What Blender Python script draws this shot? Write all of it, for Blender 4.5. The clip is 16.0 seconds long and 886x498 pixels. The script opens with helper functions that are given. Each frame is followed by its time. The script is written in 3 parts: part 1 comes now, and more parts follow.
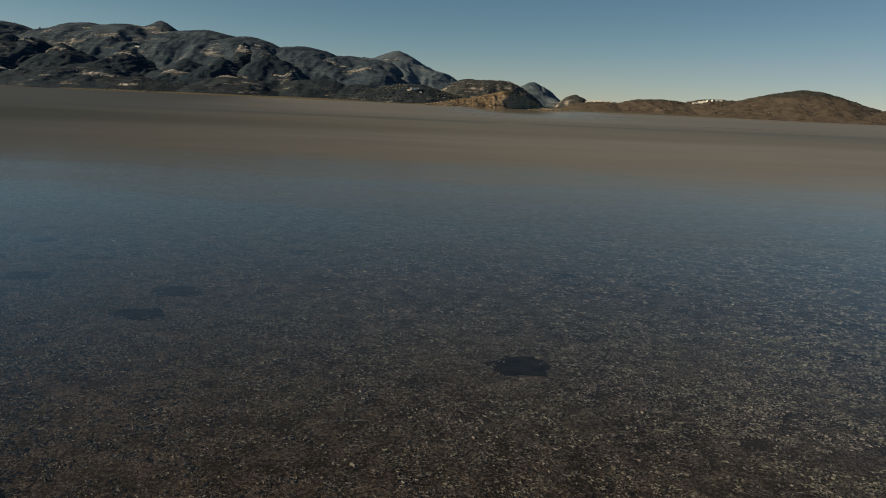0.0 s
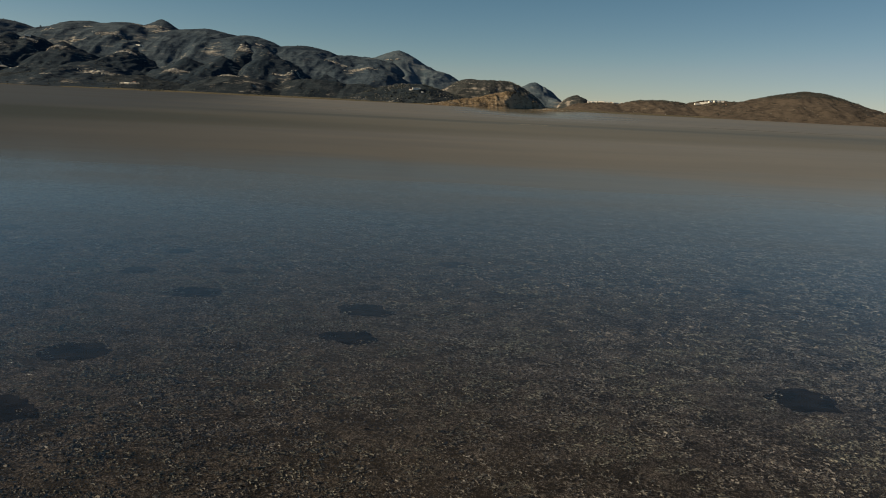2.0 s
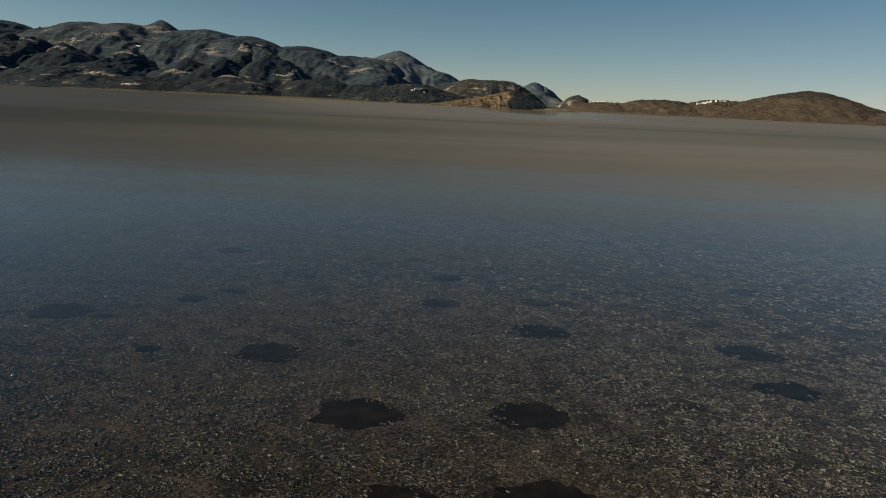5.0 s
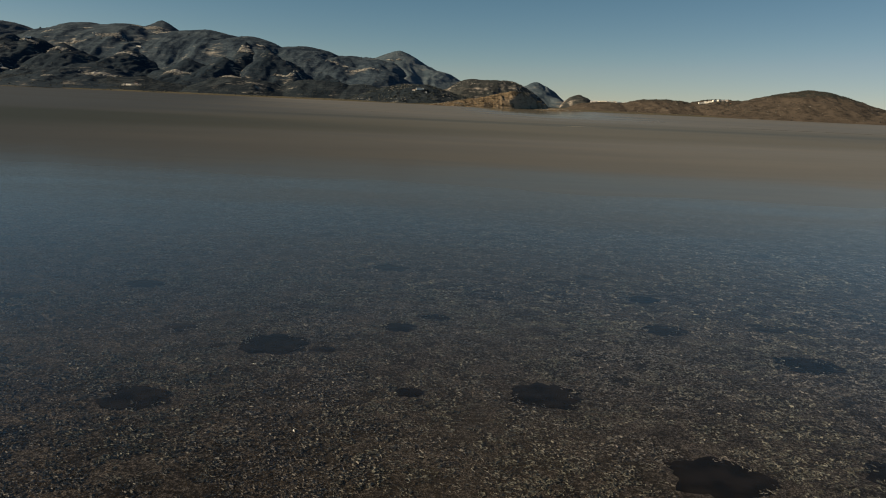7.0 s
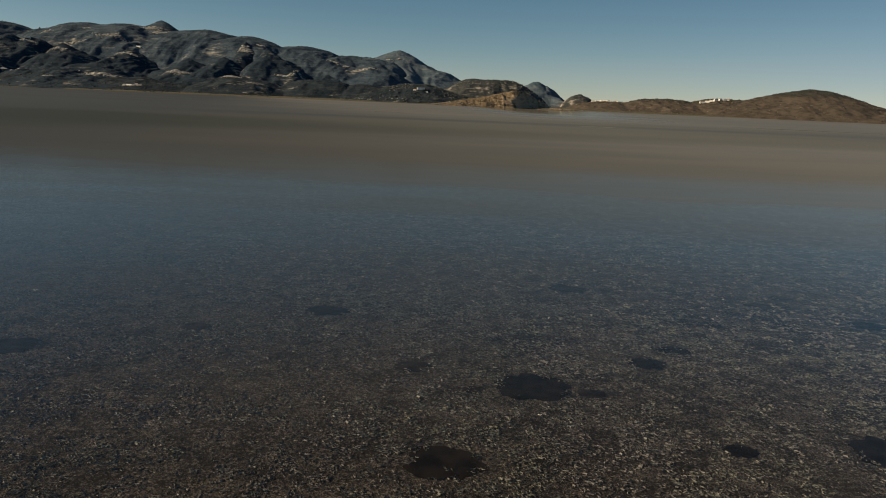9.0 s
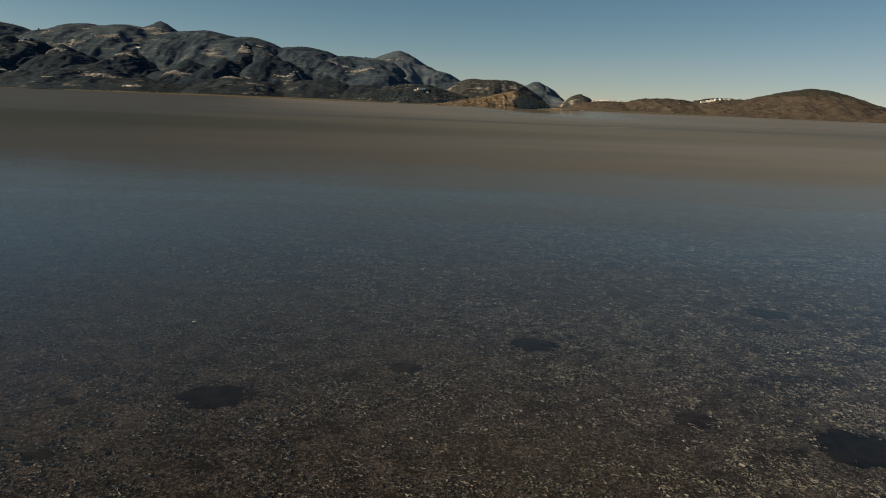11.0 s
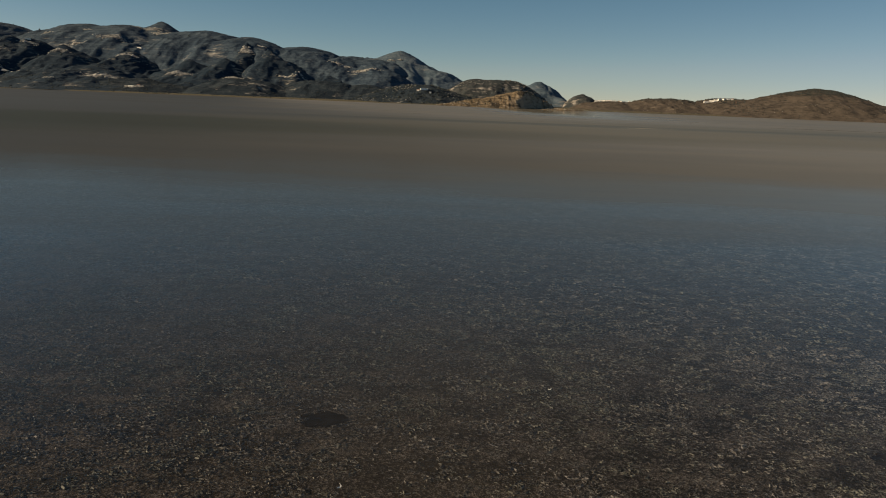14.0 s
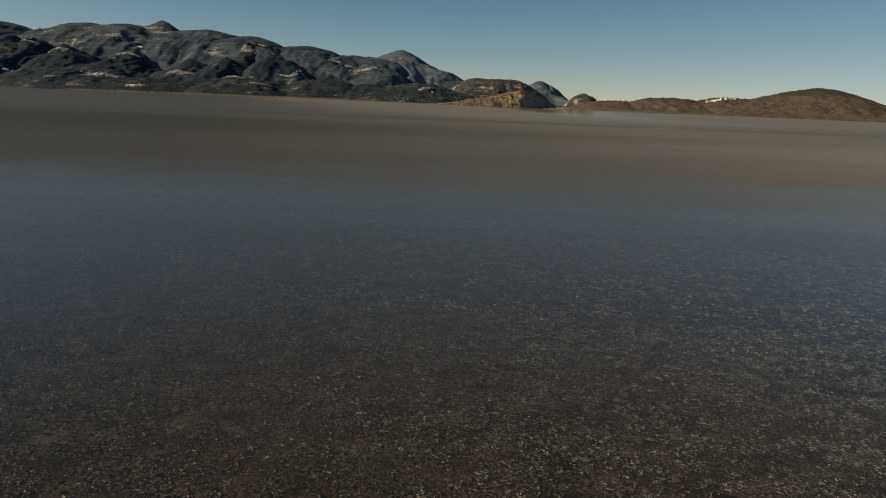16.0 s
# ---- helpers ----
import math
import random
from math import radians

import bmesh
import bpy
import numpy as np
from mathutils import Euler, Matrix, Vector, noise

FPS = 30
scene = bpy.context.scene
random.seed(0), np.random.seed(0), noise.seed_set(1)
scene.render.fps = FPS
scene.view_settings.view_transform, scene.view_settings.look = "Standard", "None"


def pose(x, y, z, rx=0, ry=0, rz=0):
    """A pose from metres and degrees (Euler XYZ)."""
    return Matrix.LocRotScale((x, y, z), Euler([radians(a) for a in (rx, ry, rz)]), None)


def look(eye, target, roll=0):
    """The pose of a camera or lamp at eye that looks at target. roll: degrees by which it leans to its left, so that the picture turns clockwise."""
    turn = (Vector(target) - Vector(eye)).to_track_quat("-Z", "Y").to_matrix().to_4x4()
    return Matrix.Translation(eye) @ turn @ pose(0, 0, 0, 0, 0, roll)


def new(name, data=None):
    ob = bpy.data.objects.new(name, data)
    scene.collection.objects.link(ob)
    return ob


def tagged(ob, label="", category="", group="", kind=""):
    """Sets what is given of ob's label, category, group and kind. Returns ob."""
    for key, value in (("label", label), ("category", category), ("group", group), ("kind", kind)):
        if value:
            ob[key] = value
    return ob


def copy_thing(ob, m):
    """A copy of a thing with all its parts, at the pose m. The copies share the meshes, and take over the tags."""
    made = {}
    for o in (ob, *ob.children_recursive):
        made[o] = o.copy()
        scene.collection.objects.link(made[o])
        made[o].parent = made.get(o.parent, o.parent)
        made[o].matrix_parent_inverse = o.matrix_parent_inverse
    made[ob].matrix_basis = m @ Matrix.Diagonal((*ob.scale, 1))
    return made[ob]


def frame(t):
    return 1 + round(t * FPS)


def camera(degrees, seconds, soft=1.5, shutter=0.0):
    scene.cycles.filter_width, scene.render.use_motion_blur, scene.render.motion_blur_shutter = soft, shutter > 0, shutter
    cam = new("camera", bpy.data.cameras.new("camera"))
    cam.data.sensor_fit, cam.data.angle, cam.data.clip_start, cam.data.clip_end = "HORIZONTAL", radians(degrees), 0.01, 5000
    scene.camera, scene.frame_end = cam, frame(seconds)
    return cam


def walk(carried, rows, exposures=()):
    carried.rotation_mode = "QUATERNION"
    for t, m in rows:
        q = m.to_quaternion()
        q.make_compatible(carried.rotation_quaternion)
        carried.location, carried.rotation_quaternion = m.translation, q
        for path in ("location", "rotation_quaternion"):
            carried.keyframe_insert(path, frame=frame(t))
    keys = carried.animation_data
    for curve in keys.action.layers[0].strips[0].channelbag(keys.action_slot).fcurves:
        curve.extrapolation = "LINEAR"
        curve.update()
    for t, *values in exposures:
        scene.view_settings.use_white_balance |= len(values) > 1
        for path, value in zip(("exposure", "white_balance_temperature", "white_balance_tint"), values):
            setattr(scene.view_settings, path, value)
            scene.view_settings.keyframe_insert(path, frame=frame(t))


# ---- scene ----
cam = camera(64.2, 16.0, soft=1.0)
PATH = [
    (0, (0.00, -0.00, 10.00), (0.00, 97.93, -10.27), 2.56),
    (0.5, (-2.29, 0.60, 9.96), (-2.24, 98.52, -10.31), 2.59),
    (1, (-4.80, 1.21, 9.92), (-4.71, 99.14, -10.34), 2.59),
    (1.5, (-7.29, 1.82, 9.88), (-7.13, 99.74, -10.39), 2.68),
    (2, (-10.11, 2.49, 9.84), (-9.93, 100.41, -10.44), 2.79),
    (2.5, (-12.86, 3.04, 9.81), (-12.62, 100.96, -10.51), 2.86),
    (3, (-15.98, 3.62, 9.82), (-15.72, 101.54, -10.48), 2.85),
    (3.5, (-18.87, 4.18, 9.86), (-18.54, 102.10, -10.43), 2.79),
    (4, (-21.75, 4.79, 9.88), (-21.37, 102.72, -10.38), 2.74),
    (6.5, (-34.86, 9.02, 9.64), (-34.40, 106.94, -10.63), 2.55),
    (7, (-37.53, 9.85, 9.63), (-37.03, 107.78, -10.64), 2.55),
    (7.5, (-40.01, 10.67, 9.64), (-39.49, 108.59, -10.64), 2.53),
    (8, (-42.59, 11.56, 9.64), (-42.04, 109.48, -10.65), 2.50),
    (8.5, (-44.98, 12.43, 9.63), (-44.41, 110.34, -10.67), 2.48),
    (9, (-47.55, 13.28, 9.60), (-46.90, 111.19, -10.71), 2.45),
    (11.5, (-58.87, 18.61, 9.33), (-58.03, 116.53, -10.93), 2.29),
    (12, (-61.12, 19.55, 9.30), (-60.27, 117.48, -10.95), 2.28),
    (12.5, (-63.39, 20.67, 9.25), (-62.49, 118.59, -11.01), 2.29),
    (13, (-65.85, 21.82, 9.22), (-64.95, 119.74, -11.03), 2.28),
    (13.5, (-68.13, 22.74, 9.23), (-67.24, 120.66, -11.03), 2.29),
    (14, (-70.68, 23.72, 9.25), (-69.80, 121.64, -11.01), 2.26),
    (14.5, (-73.17, 24.74, 9.25), (-72.29, 122.66, -11.03), 2.25),
    (15, (-75.93, 25.80, 9.23), (-75.00, 123.72, -11.03), 2.28),
    (15.5, (-78.48, 26.81, 9.21), (-77.48, 124.71, -11.13), 2.29),
    (16, (-81.22, 27.85, 9.20), (-80.24, 125.75, -11.17), 2.29),
]
walk(cam, [(t, look(eye, target, roll)) for t, eye, target, roll in PATH], [(0, 0.23, 9500, 5.5), (8, 0.26, 9600, 6), (16, 0.31, 9800, 8)])

# ---- light ----
SUN_ELEVATION, SUN_AZIMUTH = radians(27), radians(261)
world = bpy.data.worlds.new("sky")
scene.world = world
world.use_nodes = True
sky = world.node_tree.nodes.new("ShaderNodeTexSky")
sky.sky_type, sky.sun_disc = "NISHITA", False
sky.sun_elevation, sky.sun_rotation = SUN_ELEVATION, SUN_AZIMUTH
sky.air_density, sky.dust_density, sky.ozone_density = 0.66, 0.0, 5.3
back = world.node_tree.nodes["Background"]
back.inputs["Strength"].default_value = 0.062
split, joined = world.node_tree.nodes.new("ShaderNodeSeparateColor"), world.node_tree.nodes.new("ShaderNodeCombineColor")
world.node_tree.links.new(sky.outputs[0], split.inputs[0])
world.node_tree.links.new(split.outputs[2], joined.inputs[2])


def tinted(channel, level, power, most):
    """Tints one sky channel by its brightness, a horizon haze put into colour."""
    value = split.outputs[channel]
    for how, amount in (("DIVIDE", level), ("POWER", power), ("MINIMUM", most), ("MULTIPLY", split.outputs[channel])):
        step = world.node_tree.nodes.new("ShaderNodeMath")
        step.operation = how
        world.node_tree.links.new(value, step.inputs[0])
        if isinstance(amount, float):
            step.inputs[1].default_value = amount
        else:
            world.node_tree.links.new(amount, step.inputs[1])
        value = step.outputs[0]
    world.node_tree.links.new(value, joined.inputs[channel])


tinted(0, 2.7, 0.38, 1.03)
tinted(1, 4.5, -0.12, 1.0)
world.node_tree.links.new(joined.outputs[0], back.inputs["Color"])
sun = new("sun", bpy.data.lights.new("sun", "SUN"))
sun.data.energy, sun.data.angle, sun.data.color = 4.4, radians(0.5), (1.0, 0.88, 0.74)
to_sun = Vector((math.sin(SUN_AZIMUTH) * math.cos(SUN_ELEVATION), math.cos(SUN_AZIMUTH) * math.cos(SUN_ELEVATION), math.sin(SUN_ELEVATION)))
sun.matrix_world = look(to_sun * 50, (0, 0, 0))


# ---- materials ----
def material(name):
    m = bpy.data.materials.new(name)
    m.use_nodes = True
    m.node_tree.nodes.clear()
    return m, m.node_tree.nodes, m.node_tree.links


def node(nodes, kind, **given):
    n = nodes.new(kind)
    for key, value in given.items():
        if key in n.inputs:
            n.inputs[key].default_value = value
    return n


def noise_at(nodes, links, vector, scale, detail=4.0, rough=0.55, stretch=(1, 1, 1)):
    """A noise value from the place in metres; scale in waves per metre."""
    mapping = nodes.new("ShaderNodeMapping")
    mapping.inputs["Scale"].default_value = stretch
    links.new(vector, mapping.inputs["Vector"])
    n = node(nodes, "ShaderNodeTexNoise", Scale=scale, Detail=detail, Roughness=rough)
    links.new(mapping.outputs[0], n.inputs["Vector"])
    return n.outputs["Fac"]


def ranged(nodes, links, value, low, high, a=0.0, b=1.0):
    n = nodes.new("ShaderNodeMapRange")
    n.interpolation_type = "SMOOTHSTEP"
    for i, v in ((1, low), (2, high), (3, a), (4, b)):
        n.inputs[i].default_value = v
    links.new(value, n.inputs[0])
    return n.outputs[0]


def mixed(nodes, links, fac, a, b):
    n = nodes.new("ShaderNodeMix")
    n.data_type = "RGBA"
    for value, slot in ((fac, 0), (a, 6), (b, 7)):
        if isinstance(value, (tuple, float, int)):
            n.inputs[slot].default_value = (*value, 1) if isinstance(value, tuple) else value
        else:
            links.new(value, n.inputs[slot])
    return n.outputs[2]


def calc(nodes, links, how, a, b):
    n = nodes.new("ShaderNodeMath")
    n.operation = how
    for i, v in enumerate((a, b)):
        if isinstance(v, (int, float)):
            n.inputs[i].default_value = v
        else:
            links.new(v, n.inputs[i])
    return n.outputs[0]


def finish(nodes, links, shader):
    out = nodes.new("ShaderNodeOutputMaterial")
    links.new(shader, out.inputs["Surface"])


def water_material():
    """Shallow clear brine that turns into brown, silt-laden water far out."""
    m, nodes, links = material("brine")
    place = nodes.new("ShaderNodeNewGeometry").outputs["Position"]
    axes = nodes.new("ShaderNodeSeparateXYZ")
    links.new(place, axes.inputs[0])
    ripple = noise_at(nodes, links, place, 1.6, 3.0, 0.6, (0.8, 1.5, 1))
    bump = node(nodes, "ShaderNodeBump", Strength=0.4, Distance=0.03)
    links.new(ripple, bump.inputs["Height"])
    slant = node(nodes, "ShaderNodeLayerWeight", Blend=0.5)
    links.new(bump.outputs[0], slant.inputs["Normal"])
    mirror = calc(nodes, links, "POWER", slant.outputs["Facing"], 5.1)
    clear = node(nodes, "ShaderNodeBsdfTransparent", Color=(0.87, 0.84, 0.8, 1))
    gloss = node(nodes, "ShaderNodeBsdfGlossy", Color=(1, 1, 1, 1), Roughness=0.09)
    links.new(bump.outputs[0], gloss.inputs["Normal"])
    shallow = nodes.new("ShaderNodeMixShader")
    links.new(calc(nodes, links, "MULTIPLY", mirror, 1.0), shallow.inputs[0])
    links.new(clear.outputs[0], shallow.inputs[1])
    links.new(gloss.outputs[0], shallow.inputs[2])
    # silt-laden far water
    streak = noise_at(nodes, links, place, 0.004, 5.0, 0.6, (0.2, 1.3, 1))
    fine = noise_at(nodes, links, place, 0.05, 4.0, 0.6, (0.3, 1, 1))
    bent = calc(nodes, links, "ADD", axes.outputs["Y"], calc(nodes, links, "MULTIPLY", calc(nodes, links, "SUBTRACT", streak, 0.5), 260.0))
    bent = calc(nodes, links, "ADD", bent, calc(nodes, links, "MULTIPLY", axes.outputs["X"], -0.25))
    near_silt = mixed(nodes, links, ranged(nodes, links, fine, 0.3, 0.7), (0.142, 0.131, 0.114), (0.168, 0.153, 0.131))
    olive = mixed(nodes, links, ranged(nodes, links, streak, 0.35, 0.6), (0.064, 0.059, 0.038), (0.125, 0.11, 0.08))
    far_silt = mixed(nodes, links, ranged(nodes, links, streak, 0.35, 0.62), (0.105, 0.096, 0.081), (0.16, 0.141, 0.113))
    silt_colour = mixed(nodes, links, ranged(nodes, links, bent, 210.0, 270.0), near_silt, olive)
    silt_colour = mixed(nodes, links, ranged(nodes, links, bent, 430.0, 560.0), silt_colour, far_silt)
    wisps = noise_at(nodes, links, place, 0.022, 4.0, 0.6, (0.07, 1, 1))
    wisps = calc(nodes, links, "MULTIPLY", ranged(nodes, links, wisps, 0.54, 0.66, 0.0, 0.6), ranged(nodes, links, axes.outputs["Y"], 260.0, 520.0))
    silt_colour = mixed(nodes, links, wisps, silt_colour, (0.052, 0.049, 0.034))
    # Mountains' dark reflection put into the colour on the left, with an olive band.
    sideways = calc(nodes, links, "ADD", axes.outputs["X"], calc(nodes, links, "MULTIPLY", axes.outputs["Y"], 0.28))
    sideways = calc(nodes, links, "ADD", sideways, calc(nodes, links, "MULTIPLY", streak, 120.0))
    mirror_dark = mixed(nodes, links, ranged(nodes, links, bent, 190.0, 250.0), (0.034, 0.034, 0.031), (0.024, 0.025, 0.014))
    mirror_dark = mixed(nodes, links, ranged(nodes, links, bent, 330.0, 430.0), mirror_dark, (0.038, 0.04, 0.04))
    silt_colour = mixed(nodes, links, ranged(nodes, links, sideways, 190.0, -60.0, 0.0, 0.9), silt_colour, mirror_dark)
    silt = nodes.new("ShaderNodeBsdfDiffuse")
    links.new(silt_colour, silt.inputs["Color"])
    dull = node(nodes, "ShaderNodeBsdfGlossy", Color=(1, 1, 1, 1))
    lee = calc(nodes, links, "MULTIPLY", ranged(nodes, links, calc(nodes, links, "ADD", axes.outputs["Y"], calc(nodes, links, "MULTIPLY", streak, 700.0)), 600.0, 1300.0), calc(nodes, links, "MULTIPLY", ranged(nodes, links, calc(nodes, links, "SUBTRACT", axes.outputs["X"], calc(nodes, links, "MULTIPLY", axes.outputs["Y"], 0.2)), 150.0, -220.0), ranged(nodes, links, axes.outputs["X"], -60.0, 140.0)))
    links.new(ranged(nodes, links, lee, 0.0, 1.0, 0.3, 0.025), dull.inputs["Roughness"])
    far = nodes.new("ShaderNodeMixShader")
    plain_fresnel = node(nodes, "ShaderNodeFresnel", IOR=1.33)
    calm = calc(nodes, links, "ADD", calc(nodes, links, "MULTIPLY", ranged(nodes, links, streak, 0.35, 0.7, 0.21, 0.17), ranged(nodes, links, sideways, -60.0, 190.0, 0.6, 1.0)), ranged(nodes, links, lee, 0.0, 1.0, 0.03, 0.34))
    links.new(calc(nodes, links, "MULTIPLY", plain_fresnel.outputs[0], calm), far.inputs[0])
    links.new(silt.outputs[0], far.inputs[1])
    links.new(dull.outputs[0], far.inputs[2])
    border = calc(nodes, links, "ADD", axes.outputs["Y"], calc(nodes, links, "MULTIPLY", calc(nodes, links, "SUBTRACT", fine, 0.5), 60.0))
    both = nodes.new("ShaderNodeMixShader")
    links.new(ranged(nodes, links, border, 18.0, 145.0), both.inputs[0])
    links.new(shallow.outputs[0], both.inputs[1])
    links.new(far.outputs[0], both.inputs[2])
    finish(nodes, links, both.outputs[0])
    return m


def bed_material():
    """Dark brown mud with small pale crumbs of algal crust."""
    m, nodes, links = material("lake_mud")
    place = nodes.new("ShaderNodeNewGeometry").outputs["Position"]
    broad = noise_at(nodes, links, place, 0.12, 4.0, 0.6)
    mats = noise_at(nodes, links, place, 7.0, 6.0, 0.8, (1, 0.9, 1))
    bare = noise_at(nodes, links, place, 0.8, 4.0, 0.65)
    crumb = noise_at(nodes, links, place, 22.0, 4.0, 0.75)
    mud = mixed(nodes, links, ranged(nodes, links, broad, 0.3, 0.7), (0.0225, 0.0207, 0.0205), (0.0515, 0.0485, 0.048))
    pale = mixed(nodes, links, ranged(nodes, links, crumb, 0.42, 0.62), (0.05, 0.0455, 0.046), (0.35, 0.335, 0.355))
    cover = calc(nodes, links, "ADD", mats, calc(nodes, links, "MULTIPLY", calc(nodes, links, "SUBTRACT", bare, 0.5), 0.4))
    colour = mixed(nodes, links, ranged(nodes, links, cover, 0.42, 0.6, 0.0, 0.85), mud, pale)
    shader = node(nodes, "ShaderNodeBsdfPrincipled", Roughness=0.85)
    shader.inputs["Specular IOR Level"].default_value = 0.03  # under water
    links.new(colour, shader.inputs["Base Color"])
    bump = node(nodes, "ShaderNodeBump", Strength=1.0, Distance=0.22)
    links.new(calc(nodes, links, "ADD", mats, calc(nodes, links, "MULTIPLY", crumb, 0.3)), bump.inputs["Height"])
    links.new(bump.outputs[0], shader.inputs["Normal"])
    finish(nodes, links, shader.outputs[0])
    return m


def crust_material():
    m, nodes, links = material("algal_crust")
    geometry = nodes.new("ShaderNodeNewGeometry")
    patch = noise_at(nodes, links, geometry.outputs["Position"], 0.25, 3.0)
    a = mixed(nodes, links, geometry.outputs["Random Per Island"], (0.054, 0.054, 0.057), (0.3, 0.315, 0.355))
    b = mixed(nodes, links, geometry.outputs["Random Per Island"], (0.054, 0.057, 0.054), (0.29, 0.32, 0.33))
    shader = node(nodes, "ShaderNodeBsdfPrincipled", Roughness=0.8)
    shader.inputs["Specular IOR Level"].default_value = 0.03  # under water
    links.new(mixed(nodes, links, ranged(nodes, links, patch, 0.4, 0.6), a, b), shader.inputs["Base Color"])
    finish(nodes, links, shader.outputs[0])
    return m


def silt_material(name, deep, bare):
    m, nodes, links = material(name)
    place = nodes.new("ShaderNodeNewGeometry").outputs["Position"]
    n = noise_at(nodes, links, place, 1.5, 4.0)
    shader = node(nodes, "ShaderNodeBsdfPrincipled", Roughness=0.9)
    shader.inputs["Specular IOR Level"].default_value = 0.03  # under water
    links.new(mixed(nodes, links, ranged(nodes, links, n, 0.35, 0.65), deep, bare), shader.inputs["Base Color"])
    finish(nodes, links, shader.outputs[0])
    return m


def land_material(name, scrub, earth, rock, scrub_share=0.5, rock_share=0.5, grain=1.0, relief=6.0):
    """Hillside: dark scrub, bare earth and pale rock, mixed by noise and slope."""
    m, nodes, links = material(name)
    geometry = nodes.new("ShaderNodeNewGeometry")
    place = geometry.outputs["Position"]
    axes = nodes.new("ShaderNodeSeparateXYZ")
    links.new(geometry.outputs["Normal"], axes.inputs[0])
    bushes = noise_at(nodes, links, place, 0.09 * grain, 6.0, 0.75)
    broad = noise_at(nodes, links, place, 0.006 * grain, 4.0, 0.6)
    strata = noise_at(nodes, links, place, 0.05 * grain, 4.0, 0.65, (0.14, 0.14, 1.5))
    both = calc(nodes, links, "ADD", calc(nodes, links, "MULTIPLY", bushes, 0.48), calc(nodes, links, "ADD", calc(nodes, links, "MULTIPLY", broad, 0.26), calc(nodes, links, "MULTIPLY", strata, 0.26)))
    ground = mixed(nodes, links, ranged(nodes, links, both, 0.97 - scrub_share - 0.05, 0.97 - scrub_share + 0.05), earth, scrub)
    ledges = noise_at(nodes, links, place, 0.022 * grain, 6.0, 0.7, (0.45, 0.45, 2.2))
    where = noise_at(nodes, links, place, 0.0045 * grain, 3.0, 0.6)
    steep = calc(nodes, links, "MULTIPLY", calc(nodes, links, "SUBTRACT", 1.0, axes.outputs["Z"]), 0.2)
    rocks = calc(nodes, links, "ADD", calc(nodes, links, "MULTIPLY", ledges, 0.6), calc(nodes, links, "MULTIPLY", where, 0.45))
    bare = ranged(nodes, links, calc(nodes, links, "ADD", rocks, steep), 1.07 - rock_share, 1.21 - rock_share)
    shader = node(nodes, "ShaderNodeBsdfPrincipled", Roughness=0.95)
    shader.inputs["Specular IOR Level"].default_value = 0.1
    links.new(mixed(nodes, links, bare, ground, rock), shader.inputs["Base Color"])
    bump = node(nodes, "ShaderNodeBump", Strength=0.8, Distance=relief / grain)
    links.new(bushes, bump.inputs["Height"])
    links.new(bump.outputs[0], shader.inputs["Normal"])
    finish(nodes, links, shader.outputs[0])
    return m


BRINE, MUD, CRUST, SILT = water_material(), bed_material(), crust_material(), silt_material("black_silt", (0.008, 0.0068, 0.0066), (0.019, 0.016, 0.0155))
BROWN_SILT = silt_material("brown_silt", (0.014, 0.0118, 0.0112), (0.034, 0.029, 0.027))
# Distance haze is put into the mountain, spur and peak colours as blue.
MOUNTAIN = land_material("hazed_mountain_scrub", (0.02, 0.038, 0.063), (0.06, 0.087, 0.117), (0.3, 0.29, 0.28), 0.48, 0.465, 1.3, 3.0)
WOODED = land_material("hazed_wooded_spur", (0.013, 0.027, 0.045), (0.046, 0.064, 0.084), (0.3, 0.28, 0.26), 0.52, 0.47, 1.7, 3.0)
HAZY = land_material("hazed_peak_scrub", (0.05, 0.082, 0.115), (0.105, 0.138, 0.172), (0.3, 0.29, 0.28), 0.48, 0.46, 1.2, 3.0)
STONY = land_material("stony_hill", (0.028, 0.036, 0.042), (0.08, 0.081, 0.084), (0.32, 0.295, 0.285), 0.5, 0.5, 2.4)
# Blue in scrub and earth here is haze put into the colour.
FOOTHILL = land_material("hazed_foothill_scrub", (0.012, 0.022, 0.034), (0.04, 0.053, 0.066), (0.3, 0.285, 0.27), 0.5, 0.48, 1.9)
ROCKY = land_material("rocky_slope", (0.028, 0.025, 0.02), (0.2, 0.152, 0.108), (0.29, 0.235, 0.185), 0.47, 0.5, 3.6)
HEATH = land_material("dry_heath", (0.024, 0.022, 0.021), (0.085, 0.071, 0.062), (0.18, 0.155, 0.136), 0.44, 0.46, 6.0)
SHORE = land_material("shore_sand", (0.045, 0.047, 0.03), (0.11, 0.098, 0.072), (0.28, 0.25, 0.2), 0.4, 0.45, 1.5)


# ---- terrain ----
def lattice(x, y, seed):
    """Smooth value noise between -1 and 1."""
    i, j = np.floor(x).astype(np.int64), np.floor(y).astype(np.int64)
    u, v = x - i, y - j
    u, v = u * u * u * (u * (u * 6 - 15) + 10), v * v * v * (v * (v * 6 - 15) + 10)

    def corner(a, b):
        h = (a * 374761393 + b * 668265263 + seed * 974634777) & 0xFFFFFFFF
        h = ((h ^ (h >> 13)) * 1274126177) & 0xFFFFFFFF
        return ((h ^ (h >> 16)) & 0xFFFF) / 32767.5 - 1
    return (corner(i, j) * (1 - u) + corner(i + 1, j) * u) * (1 - v) + (corner(i, j + 1) * (1 - u) + corner(i + 1, j + 1) * u) * v


